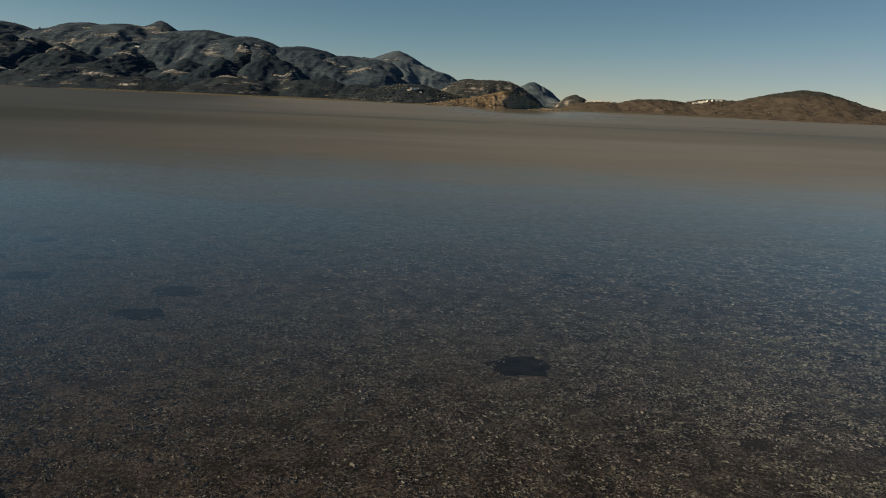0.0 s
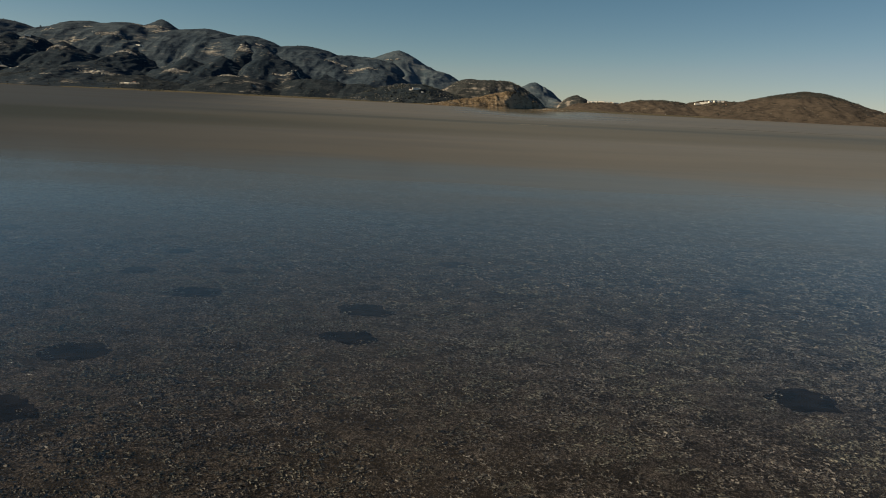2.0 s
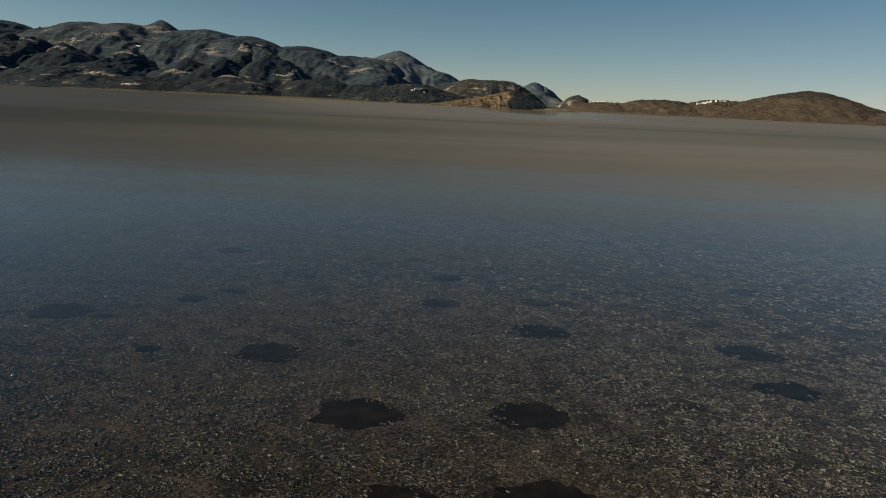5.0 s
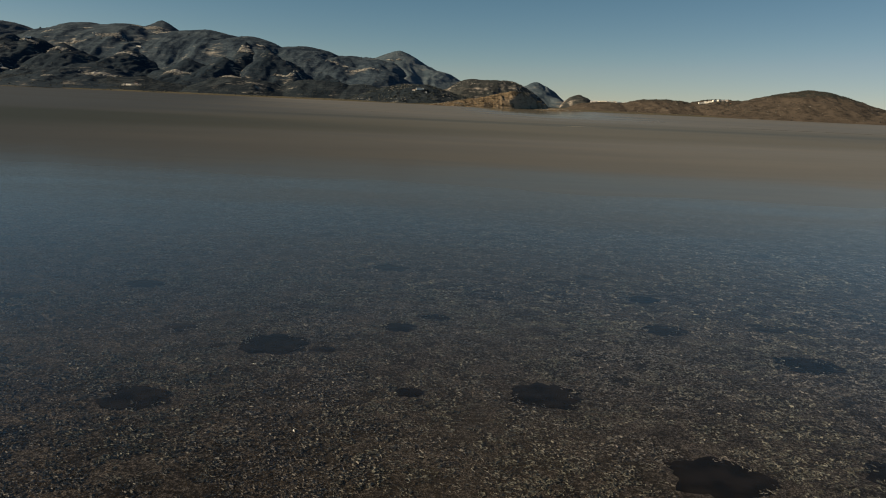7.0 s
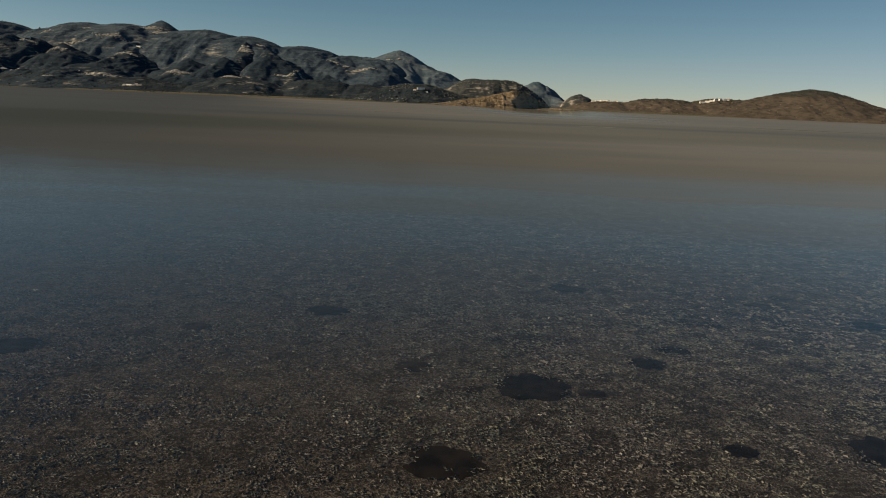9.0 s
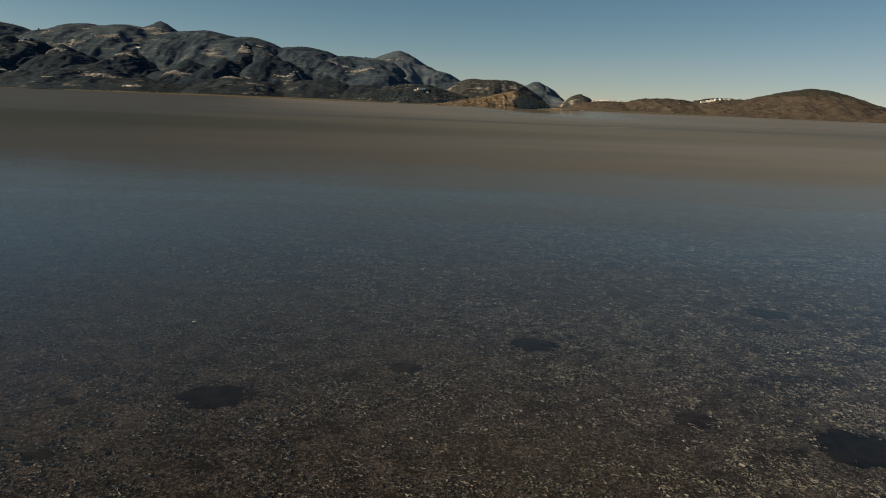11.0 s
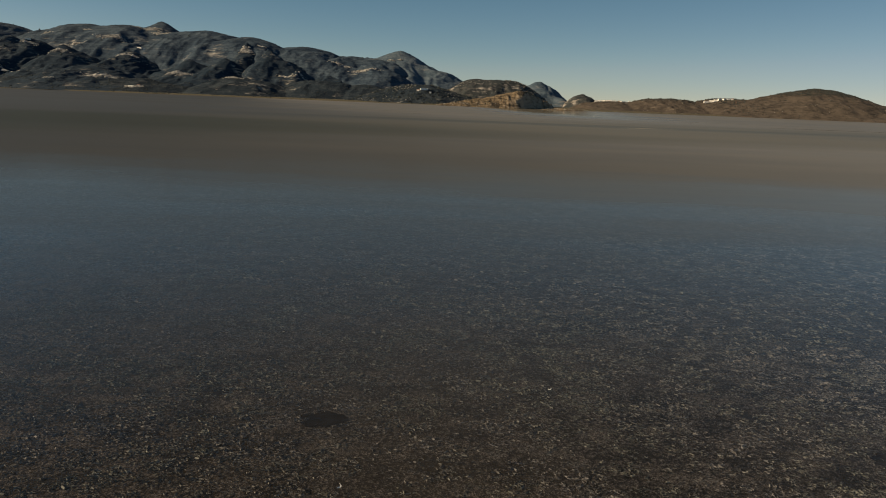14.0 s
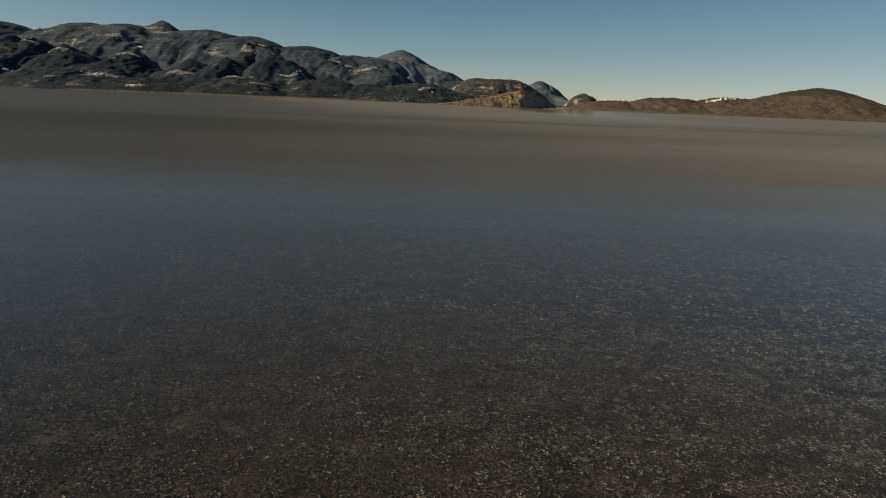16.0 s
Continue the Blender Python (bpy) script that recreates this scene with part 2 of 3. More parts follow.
def fractal(x, y, seed, octaves=6, ridged=False):
    total, weight, size = 0.0, 0.0, 1.0
    for k in range(octaves):
        n = lattice(x / size, y / size, seed + k)
        total = total + (1 - 2 * np.abs(n) if ridged else n) * size ** 0.72
        weight += size ** 0.72
        size /= 2.1
    return total / weight


def sheet(name, xs, ys, z, mat, keep=None):
    """One mesh over the grid xs by ys with heights z; faces where keep is false are left out."""
    nx, ny = len(xs), len(ys)
    gx, gy = np.meshgrid(xs, ys)
    index = np.arange(nx * ny).reshape(ny, nx)
    quads = np.stack([index[:-1, :-1], index[:-1, 1:], index[1:, 1:], index[1:, :-1]], -1).reshape(-1, 4)
    if keep is not None:
        quads = quads[keep.ravel()[quads].any(1)]
    used, flat = np.unique(quads, return_inverse=True)
    co = np.stack([gx.ravel(), gy.ravel(), z.ravel()], 1)[used]
    return mesh_of(name, co, flat.reshape(-1, 4), mat)


def mesh_of(name, co, faces, mat, smooth=True):
    me = bpy.data.meshes.new(name)
    sides = faces.shape[1]
    me.vertices.add(len(co))
    me.vertices.foreach_set("co", np.asarray(co, np.float32).ravel())
    me.loops.add(faces.size)
    me.loops.foreach_set("vertex_index", faces.astype(np.int32).ravel())
    me.polygons.add(len(faces))
    me.polygons.foreach_set("loop_start", np.arange(0, faces.size, sides, dtype=np.int32))
    me.polygons.foreach_set("use_smooth", np.full(len(faces), smooth))
    me.materials.append(mat)
    me.update(calc_edges=True)
    me.validate()
    return new(name, me)


GROUNDS = {}


def terrain(name, lumps, front, behind, step, mat, seed, rough=0.35, wave=300.0, crags=0.0, flare=1.0):
    """A hill or range: lumps (x, y, height, reach to the left, reach to the right, roundness) joined into one eroded ground."""
    if flare > 1:
        lumps = [(a[0], a[1], a[2], a[3] * 1.2, a[4] * 1.2, *a[5:]) for a in lumps]
        front, behind = front * 1.2, behind * 1.2
    x0, x1 = min(a[0] - a[3] for a in lumps), max(a[0] + a[4] for a in lumps)
    y0, y1 = min(a[1] for a in lumps) - front, min(max(a[1] for a in lumps) + behind, 4930)
    xs, ys = np.arange(x0, x1 + step, step), np.arange(y0, y1 + step, step)
    gx, gy = np.meshgrid(xs, ys)
    z = np.full(gx.shape, -20.0)
    worn = np.ones(gx.shape)
    wx = gx + 0.22 * wave * fractal(gx / wave, gy / wave, seed + 40, 3)
    wy = gy + 0.3 * wave * fractal(gx / wave, gy / wave, seed + 50, 3)
    for x, y, high, left, right, power, *turned in lumps:
        near = np.exp(-(((gx - x) / (0.15 * left)) ** 2 + ((gy - y) / (0.2 * front)) ** 2))
        dx, dy = (wx - x) * (1 - near) + (gx - x) * near, (wy - y) * (1 - near) + (gy - y) * near
        if turned:  # a steep-sided block, turned about its top
            c, q = math.cos(radians(turned[0])), math.sin(radians(turned[0]))
            dx, dy = dx * c - dy * q, dx * q + dy * c
            d = np.maximum(np.abs(dx) / np.where(dx < 0, left, right), np.abs(dy) / np.where(dy < 0, front, behind))
        else:
            d = np.hypot(dx / np.where(dx < 0, left, right), dy / np.where(dy < 0, front, behind))
        lump = high * (1 - d ** power)
        if flare > 1:
            lump = np.where(lump > 0, high * np.clip(lump / high, 0, 1) ** flare, lump)
        worn = np.where(lump > z, np.clip(d * 2.2, 0.12, 1), worn)
        z = np.maximum(z, lump)
    ridges = fractal(wx / wave, wy / (1.7 * wave), seed, 6 if flare > 1 else 7, True)
    height = np.clip(z, 0, None)
    z = z + rough * worn * (ridges - 0.25) * np.minimum(height, 0.35 * wave)
    if flare > 1:  # ravines that run down the slope
        z = z + 0.2 * worn * (fractal(wx / 190, wy / 700, seed + 70, 3, True) - 0.2) * np.minimum(height, 110)
    if crags:
        z = z + crags * (fractal(gx / 45, gy / 60, seed + 9, 4, True) - 0.25) * np.clip(height / 25, 0, 1)
    z = np.clip(z, -4, None)
    GROUNDS[name] = (xs, ys, z)
    return sheet(name, xs, ys, z, mat, z > -3.5)


def height_at(name, x, y):
    xs, ys, z = GROUNDS[name]
    i, j = int(np.clip(np.searchsorted(xs, x) - 1, 0, len(xs) - 2)), int(np.clip(np.searchsorted(ys, y) - 1, 0, len(ys) - 2))
    u, v = (x - xs[i]) / (xs[i + 1] - xs[i]), (y - ys[j]) / (ys[j + 1] - ys[j])
    return float((z[j, i] * (1 - u) + z[j, i + 1] * u) * (1 - v) + (z[j + 1, i] * (1 - u) + z[j + 1, i + 1] * u) * v)


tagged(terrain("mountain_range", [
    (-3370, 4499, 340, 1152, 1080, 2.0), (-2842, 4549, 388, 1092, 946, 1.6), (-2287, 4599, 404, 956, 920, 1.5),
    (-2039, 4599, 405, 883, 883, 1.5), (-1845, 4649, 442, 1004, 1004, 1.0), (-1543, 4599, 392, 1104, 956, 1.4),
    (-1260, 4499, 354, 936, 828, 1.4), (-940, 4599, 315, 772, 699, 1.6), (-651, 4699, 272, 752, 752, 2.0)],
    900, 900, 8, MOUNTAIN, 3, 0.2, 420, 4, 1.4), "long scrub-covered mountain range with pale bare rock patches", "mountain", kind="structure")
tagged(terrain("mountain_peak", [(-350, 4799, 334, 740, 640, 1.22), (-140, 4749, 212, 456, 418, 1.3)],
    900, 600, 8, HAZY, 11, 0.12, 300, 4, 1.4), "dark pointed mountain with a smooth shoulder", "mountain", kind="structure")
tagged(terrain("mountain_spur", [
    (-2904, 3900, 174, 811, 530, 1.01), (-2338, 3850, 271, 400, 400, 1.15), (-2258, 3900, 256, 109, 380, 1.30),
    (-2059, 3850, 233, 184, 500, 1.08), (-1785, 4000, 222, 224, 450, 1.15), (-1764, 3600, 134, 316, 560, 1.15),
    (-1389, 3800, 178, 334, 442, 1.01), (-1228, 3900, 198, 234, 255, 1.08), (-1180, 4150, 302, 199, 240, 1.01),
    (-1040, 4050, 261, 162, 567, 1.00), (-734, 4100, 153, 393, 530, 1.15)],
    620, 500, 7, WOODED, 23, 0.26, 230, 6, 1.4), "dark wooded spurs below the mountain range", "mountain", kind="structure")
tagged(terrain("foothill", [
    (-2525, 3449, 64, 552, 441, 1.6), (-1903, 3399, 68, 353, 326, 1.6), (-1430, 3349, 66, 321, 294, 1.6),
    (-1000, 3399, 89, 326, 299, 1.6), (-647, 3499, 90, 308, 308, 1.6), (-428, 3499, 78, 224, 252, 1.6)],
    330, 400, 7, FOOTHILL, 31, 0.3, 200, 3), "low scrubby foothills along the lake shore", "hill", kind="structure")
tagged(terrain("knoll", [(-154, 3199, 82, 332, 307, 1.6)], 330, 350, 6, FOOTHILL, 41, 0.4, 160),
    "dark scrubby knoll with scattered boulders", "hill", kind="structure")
tagged(terrain("rocky_hill", [(119, 3599, 129, 244, 172, 2.2), (186, 3590, 127, 200, 200, 2.2), (253, 3599, 129, 172, 216, 2.0)], 300, 250, 6, STONY, 47, 0.16, 110, 5),
    "flat-topped rocky hill with pale screes", "hill", kind="structure")
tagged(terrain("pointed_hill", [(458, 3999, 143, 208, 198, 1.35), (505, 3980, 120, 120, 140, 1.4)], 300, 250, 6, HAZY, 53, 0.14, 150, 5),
    "small pointed hill with blue distance haze put into its colour", "hill", kind="structure")
tagged(terrain("crag", [(639, 3699, 79, 112, 118, 1.5)], 150, 150, 5, STONY, 59, 0.35, 80, 5),
    "small dark rocky crag", "hill", kind="structure")


def promontory():
    """A headland that climbs gently from the left and breaks off in a steep face turned away from the sun."""
    xs, ys = np.arange(-190, 470, 2.5), np.arange(2380, 2860, 2.5)
    gx, gy = np.meshgrid(xs, ys)
    wx, wy = gx + 14 * fractal(gx / 60, gy / 60, 401, 4), gy + 14 * fractal(gx / 60, gy / 60, 402, 4)
    rise = np.interp(wx, [-170, -110, -85, -40, 60, 130, 175, 230, 300, 400], [-6, -4, 2, 11, 28, 44, 56, 57, 46, 20])
    spine = np.interp(gx, [-170, 60, 230, 400], [2470, 2510, 2560, 2660])
    across = np.where(wy < spine, (spine - wy) / np.interp(gx, [-170, 60, 200], [30, 62, 78]), (wy - spine) / 150)
    z = np.where(rise > 0, rise * (1 - np.clip(across, 0, 2) ** 1.7), -4)
    face = (wx - 172) * 0.87 - (wy - 2470) * 0.5  # distance beyond the edge of the steep face
    z = np.minimum(z, 57 - 2.7 * face)
    low = 4.0 * (1 - ((gx - 350) / 115) ** 2 - ((gy - 2560) / 70) ** 2)
    z = np.maximum(z, low)
    z = z + np.clip(face / 12, 0, 1) * 9 * (fractal(gx / 22, gy / 22, 405, 4, True) - 0.3) * np.clip(z / 12, 0, 1)
    z = z + (5.5 * (fractal(gx / 34, gy / 40, 403, 5, True) - 0.25) + 2.2 * fractal(gx / 9, gy / 9, 404, 3)) * np.clip(z / 14, 0, 1)
    z = np.clip(z, -4, None)
    GROUNDS["promontory"] = (xs, ys, z)
    return sheet("promontory", xs, ys, z, ROCKY, z > -3.5)


tagged(promontory(), "sunlit brown rocky promontory reaching into the lake", "headland", kind="structure")
tagged(terrain("low_ridge", [(681, 3299, 43, 184, 237, 2.0), (908, 3199, 63, 281, 281, 2.0), (1145, 3099, 71, 272, 272, 2.2)],
    420, 300, 5, HEATH, 71, 0.24, 80, 5), "low brown heath ridge behind the shore", "hill", kind="structure")
tagged(terrain("heath_hill", [(1260, 2949, 76, 330, 283, 1.6), (1426, 2899, 120, 440, 400, 1.4), (1692, 2699, 52, 388, 432, 1.7)],
    420, 400, 5, HEATH, 83, 0.14, 110, 4), "rounded brown heath hill with a dark scrub crest", "hill", kind="structure")


def shore_plain():
    xs, ys = np.arange(-4200, 3600, 20.0), np.arange(2350, 4950, 20.0)
    gx, gy = np.meshgrid(xs, ys)
    edge = np.interp(gx, [-4200, -2000, -500, -160, 60, 260, 420, 900, 1500, 3600], [2850, 2850, 2820, 2800, 2500, 2500, 2620, 2620, 2540, 2450])
    inland = gy - edge - 60 * fractal(gx / 260, gy / 260, 5, 4)
    z = np.where(inland < 0, np.maximum(inland * 0.02, -1), np.minimum(inland * 0.03, 4 + inland * 0.005)) + 0.6 * fractal(gx / 60, gy / 60, 6, 3) * np.clip(inland / 100, 0, 1)
    GROUNDS["shore"] = (xs, ys, z)
    return tagged(sheet("shore", xs, ys, z, SHORE, z > -0.9), "flat sandy shore plain with low dry plants", "shore", kind="structure")


shore_plain()


def plain(name, *colours, scale=0.5, rough=0.9):
    """A dull surface that varies between two colours."""
    m, nodes, links = material(name)
    geometry = nodes.new("ShaderNodeNewGeometry")
    n = noise_at(nodes, links, geometry.outputs["Position"], scale, 4.0, 0.7)
    both = calc(nodes, links, "ADD", calc(nodes, links, "MULTIPLY", n, 0.6), calc(nodes, links, "MULTIPLY", geometry.outputs["Random Per Island"], 0.4))
    shader = node(nodes, "ShaderNodeBsdfPrincipled", Roughness=rough)
    links.new(mixed(nodes, links, ranged(nodes, links, both, 0.25, 0.75), *colours), shader.inputs["Base Color"])
    finish(nodes, links, shader.outputs[0])
    return m


LEAF = plain("scrub_leaves", (0.015, 0.023, 0.025), (0.036, 0.046, 0.046))
BOULDER = plain("limestone", (0.16, 0.155, 0.15), (0.4, 0.395, 0.39))
LIMEWASH = plain("limewash", (0.66, 0.66, 0.66), (0.8, 0.8, 0.8))
TILE = plain("roof_tiles", (0.3, 0.14, 0.09), (0.42, 0.22, 0.15))
OPENING = plain("dark_opening", (0.02, 0.02, 0.025), (0.05, 0.05, 0.06))
SAND = plain("pale_sand", (0.34, 0.3, 0.23), (0.46, 0.41, 0.33), scale=0.2)


def scatter(name, ground, count, size, chance, mat, seed, flat=0.7, label="", category=""):
    """Many small ragged clumps on a hill, where chance(x, y, z, noise) allows: each is three tangled spiky lobes."""
    rng = np.random.default_rng(seed)
    xs, ys, z = GROUNDS[ground]
    i, j = rng.integers(0, len(xs) - 1, count * 12), rng.integers(0, len(ys) - 1, count * 12)
    x, y, high = xs[i], ys[j], z[j, i]
    n = fractal(x / 120, y / 120, seed, 4)
    ok = np.flatnonzero((high > 1.0) & (chance(x, y, high, n) > rng.random(len(x))))[:count]
    x, y, high = (x[ok] + rng.uniform(-0.5, 0.5, len(ok)) * (xs[1] - xs[0]), y[ok], high[ok])
    core = np.array([(1, 0, 0), (0, 1, 0), (-1, 0, 0), (0, -1, 0), (0, 0, 1), (0, 0, -0.6)], float)
    tri = np.array([(0, 1, 4), (1, 2, 4), (2, 3, 4), (3, 0, 4), (1, 0, 5), (2, 1, 5), (3, 2, 5), (0, 3, 5)])
    parts = []
    for lobe in range(2):
        s = size * rng.lognormal(0, 0.35, len(x)) * (1 if lobe == 0 else 0.7)
        turn = rng.uniform(0, 6.28, len(x))
        v = core[None] * rng.uniform(0.55, 1.25, (len(x), 6, 1)) * s[:, None, None] * np.array([1, 1, flat])
        c, q = np.cos(turn)[:, None], np.sin(turn)[:, None]
        v = np.stack([v[..., 0] * c - v[..., 1] * q, v[..., 0] * q + v[..., 1] * c, v[..., 2]], -1)
        away = rng.normal(0, 0.7 * size, (len(x), 2)) * lobe
        parts.append(v + np.stack([x + away[:, 0], y + away[:, 1], high + 0.2 * s], 1)[:, None])
    co = np.concatenate(parts)
    faces = (np.arange(len(co))[:, None, None] * 6 + tri[None]).reshape(-1, 3)
    return tagged(mesh_of(name, co.reshape(-1, 3), faces, mat, False), label, category, kind="stuff")


scatter("scrub", "mountain_range", 1800, 2.6, lambda x, y, z, n: (n > -0.1) * 0.7, LEAF, 3, label="dark evergreen scrub dotted over a mountain side", category="scrub")
scatter("scrub", "mountain_spur", 3500, 2.8, lambda x, y, z, n: (n > -0.2) * 0.8, LEAF, 4, label="dense dark scrub on mountain spurs", category="scrub")
scatter("scrub", "foothill", 3500, 2.6, lambda x, y, z, n: (n > -0.1) * 0.8, LEAF, 5, label="dark bushes and small trees on foothills by the shore", category="scrub")
scatter("scrub", "knoll", 2200, 2.8, lambda x, y, z, n: (n > -0.2) * 0.8, LEAF, 6, label="dark bushes on a scrubby knoll", category="scrub")
scatter("scrub", "rocky_hill", 700, 2.4, lambda x, y, z, n: (n > 0) * 0.8, LEAF, 7, label="dark bushes on a rocky hill", category="scrub")
scatter("scrub", "heath_hill", 7500, 1.7, lambda x, y, z, n: np.clip((z - 82 - 10 * n) / 10, 0.03 + 0.1 * (n > 0.15), 1), LEAF, 8, label="dark scrub crowning a heath hill", category="scrub")
scatter("scrub", "low_ridge", 1800, 2.2, lambda x, y, z, n: np.clip((z - 35 - 30 * n) / 40, 0.05, 1), LEAF, 9, label="dark bushes along a low ridge", category="scrub")
scatter("scrub", "promontory", 500, 1.5, lambda x, y, z, n: (n > 0.1) * 0.7, LEAF, 10, label="low dark bushes on a rocky promontory", category="scrub")
scatter("trees", "shore", 3800, 2.6, lambda x, y, z, n: (y < 3150) * (x > -2600) * (x < -60) * np.clip(n * 1.6, 0.02, 1), LEAF, 17, 1.0, "dark clumps of trees and reeds along the shore", "trees")
scatter("scrub", "shore", 1500, 1.6, lambda x, y, z, n: (y < 2800) * (x > 350) * (x < 2300) * np.clip(n * 1.5, 0.02, 1), LEAF, 18, 0.7, "low dry bushes along the sandy shore", "scrub")
scatter("boulders", "heath_hill", 260, 1.2, lambda x, y, z, n: (n < -0.05) * 0.8, BOULDER, 19, 0.7, "pale stones on a heath hill", "boulders")
scatter("boulders", "low_ridge", 300, 1.2, lambda x, y, z, n: (n < 0.05) * 0.8, BOULDER, 20, 0.7, "pale stones on a low ridge", "boulders")
scatter("boulders", "promontory", 700, 1.3, lambda x, y, z, n: (z < 14) * 0.9 + 0.08, BOULDER, 12, 0.8, "pale boulders strewn over a rocky promontory", "boulders")
scatter("boulders", "rocky_hill", 400, 2.2, lambda x, y, z, n: (n < 0) * 0.8, BOULDER, 13, 0.7, "pale boulders and screes on a rocky hill", "boulders")

def outcrops(ground, spots, label):
    """Pale broken rock at places (x, y, half width) on a hill."""
    rng = np.random.default_rng(len(ground))
    xs, ys, z = GROUNDS[ground]
    core = np.array([(1, 0, 0), (0, 1, 0), (-1, 0, 0), (0, -1, 0), (0, 0, 1), (0, 0, -0.6)], float)
    tri = np.array([(0, 1, 4), (1, 2, 4), (2, 3, 4), (3, 0, 4), (1, 0, 5), (2, 1, 5), (3, 2, 5), (0, 3, 5)])
    clumps = []
    for x, y, half in spots:
        for k in range(int(5 * half)):
            px, py = x + rng.normal(0, 0.42) * half, y + rng.normal(0, 0.14) * half
            size = rng.lognormal(0, 0.4) * 3.4
            v = core * rng.uniform(0.5, 1.3, (6, 1)) * size * np.array([1.4, 1.0, 0.6])
            clumps.append(v + np.array([px, py, height_at(ground, px, py) + 0.1 * size]))
    co = np.array(clumps)
    faces = (np.arange(len(co))[:, None, None] * 6 + tri[None]).reshape(-1, 3)
    return tagged(mesh_of("outcrop", co.reshape(-1, 3), faces, BOULDER, False), label, "outcrop", kind="stuff")


outcrops("mountain_spur", (
    (-2228, 3834, 50), (-2057, 3761, 68), (-1774, 3907, 86), (-1635, 3356, 92), (-1419, 3398, 53), (-2125, 3477, 58), (-1372, 3597, 71),
    (-1181, 4083, 68), (-1153, 4050, 44), (-878, 3752, 43), (-789, 3820, 40), (-1768, 3146, 29),), "pale limestone ledges on wooded mountain spurs")
outcrops("mountain_range", (
    (-2343, 4236, 35), (-2108, 4089, 46), (-1937, 4168, 92), (-2186, 4382, 27), (-1882, 4523, 78), (-1782, 4469, 58), (-1130, 3965, 36),
    (-1118, 4207, 21), (-651, 4177, 61), (-511, 4096, 82),), "pale limestone outcrops breaking through mountain scrub")
outcrops("foothill", (
    (-1027, 3329, 42), (-1392, 3117, 41),), "pale rocks and bare banks on foothills")
outcrops("mountain_peak", (
    (-393, 4567, 22), (-342, 4595, 18),), "small pale rocks high on a dark mountain")
scatter("boulders", "knoll", 500, 2.0, lambda x, y, z, n: (n < -0.1) * 0.8, BOULDER, 14, 0.7, "pale boulders on a scrubby knoll", "boulders")


# ---- houses ----
def part(name, bm, mat, parent, label=""):
    me = bpy.data.meshes.new(name)
    bm.to_mesh(me)
    bm.free()
    me.materials.append(mat)
    ob = new(name, me)
    ob.parent = parent
    return tagged(ob, label)


def block(x, y, z, wide, deep, high, bevel=0.0):
    bm = bmesh.new()
    bmesh.ops.create_cube(bm, size=1.0, matrix=Matrix.Translation((x, y, z + high / 2)) @ Matrix.Diagonal((wide, deep, high, 1)))
    if bevel:
        bmesh.ops.bevel(bm, geom=bm.edges[:], offset=bevel, segments=1, affect="EDGES")
    return bm


def house(wide, deep, high, pitched):
    """A plain whitewashed house: walls, roof, door and small dark windows."""
    root = new("house")
    part("wall", block(0, 0, -2.5, wide, deep, high + 2.5, 0.06), LIMEWASH, root)
    if pitched:
        bm = bmesh.new()
        w, d, e = wide / 2 + 0.4, deep / 2 + 0.4, high + 1.6
        v = [bm.verts.new(p) for p in ((-w, -d, high + 0.004), (w, -d, high + 0.004), (w, d, high + 0.004), (-w, d, high + 0.004), (-w, 0, e), (w, 0, e))]
        for f in ((0, 1, 5, 4), (2, 3, 4, 5), (3, 0, 4), (1, 2, 5), (3, 2, 1, 0)):
            bm.faces.new([v[k] for k in f])
        part("roof", bm, TILE, root, "weathered red tiled roof")
    else:
        part("roof", block(0, 0, high + 0.004, wide + 0.3, deep + 0.3, 0.35, 0.05), LIMEWASH, root)
    part("door", block(-wide * 0.1, -deep / 2, 0, 1.1, 0.12, 2.1), OPENING, root, "dark doorway")
    for k in range(max(2, int(wide / 4))):
        part("window", block(-wide / 2 + 1.4 + k * (wide - 2.8) / max(1, int(wide / 4) - 1), -deep / 2, 1.3 if k != 1 else 1.5, 0.9, 0.1, 1.1), OPENING, root, "small dark window")
    return root


HOUSES = {False: house(9, 7, 4.2, False), True: house(11, 7, 3.6, True), "long": house(26, 9, 5.5, False)}
SITES = [
    ("low_ridge", 1044, 3004, "long"), ("low_ridge", 1074, 2990, "long"), ("low_ridge", 1100, 2978, False), ("low_ridge", 1118, 2985, True),
    ("low_ridge", 1062, 3022, False), ("heath_hill", 1104, 2900, True),
    ("low_ridge", 1024, 3008, "long"), ("low_ridge", 1060, 2996, "long"), ("low_ridge", 1090, 2982, "long"), ("low_ridge", 1108, 2992, False),
    ("low_ridge", 632, 3290, "long"), ("low_ridge", 676, 3262, "long"), ("low_ridge", 736, 3240, "long"), ("low_ridge", 690, 3256, False), ("low_ridge", 762, 3232, False),
    ("low_ridge", 648, 3282, "long"), ("low_ridge", 661, 3270, False), ("low_ridge", 640, 3274, False), ("low_ridge", 700, 3248, False), ("low_ridge", 718, 3244, True),
    ("knoll", -150, 3003, "long"), ("knoll", -122, 2996, False), ("knoll", -172, 3010, True), ("knoll", -136, 3012, False),
    ("mountain_spur", -2249, 3867, "long"), ("mountain_spur", -2225, 3859, False), ("mountain_range", -1760, 4087, "long"), ("mountain_range", -1737, 4091, False),
    ("mountain_range", -1126, 3987, False), ("mountain_range", -1145, 3980, True), ("foothill", -1400, 3120, "long"), ("foothill", -1372, 3124, True), ("foothill", -1573, 3132, False)]
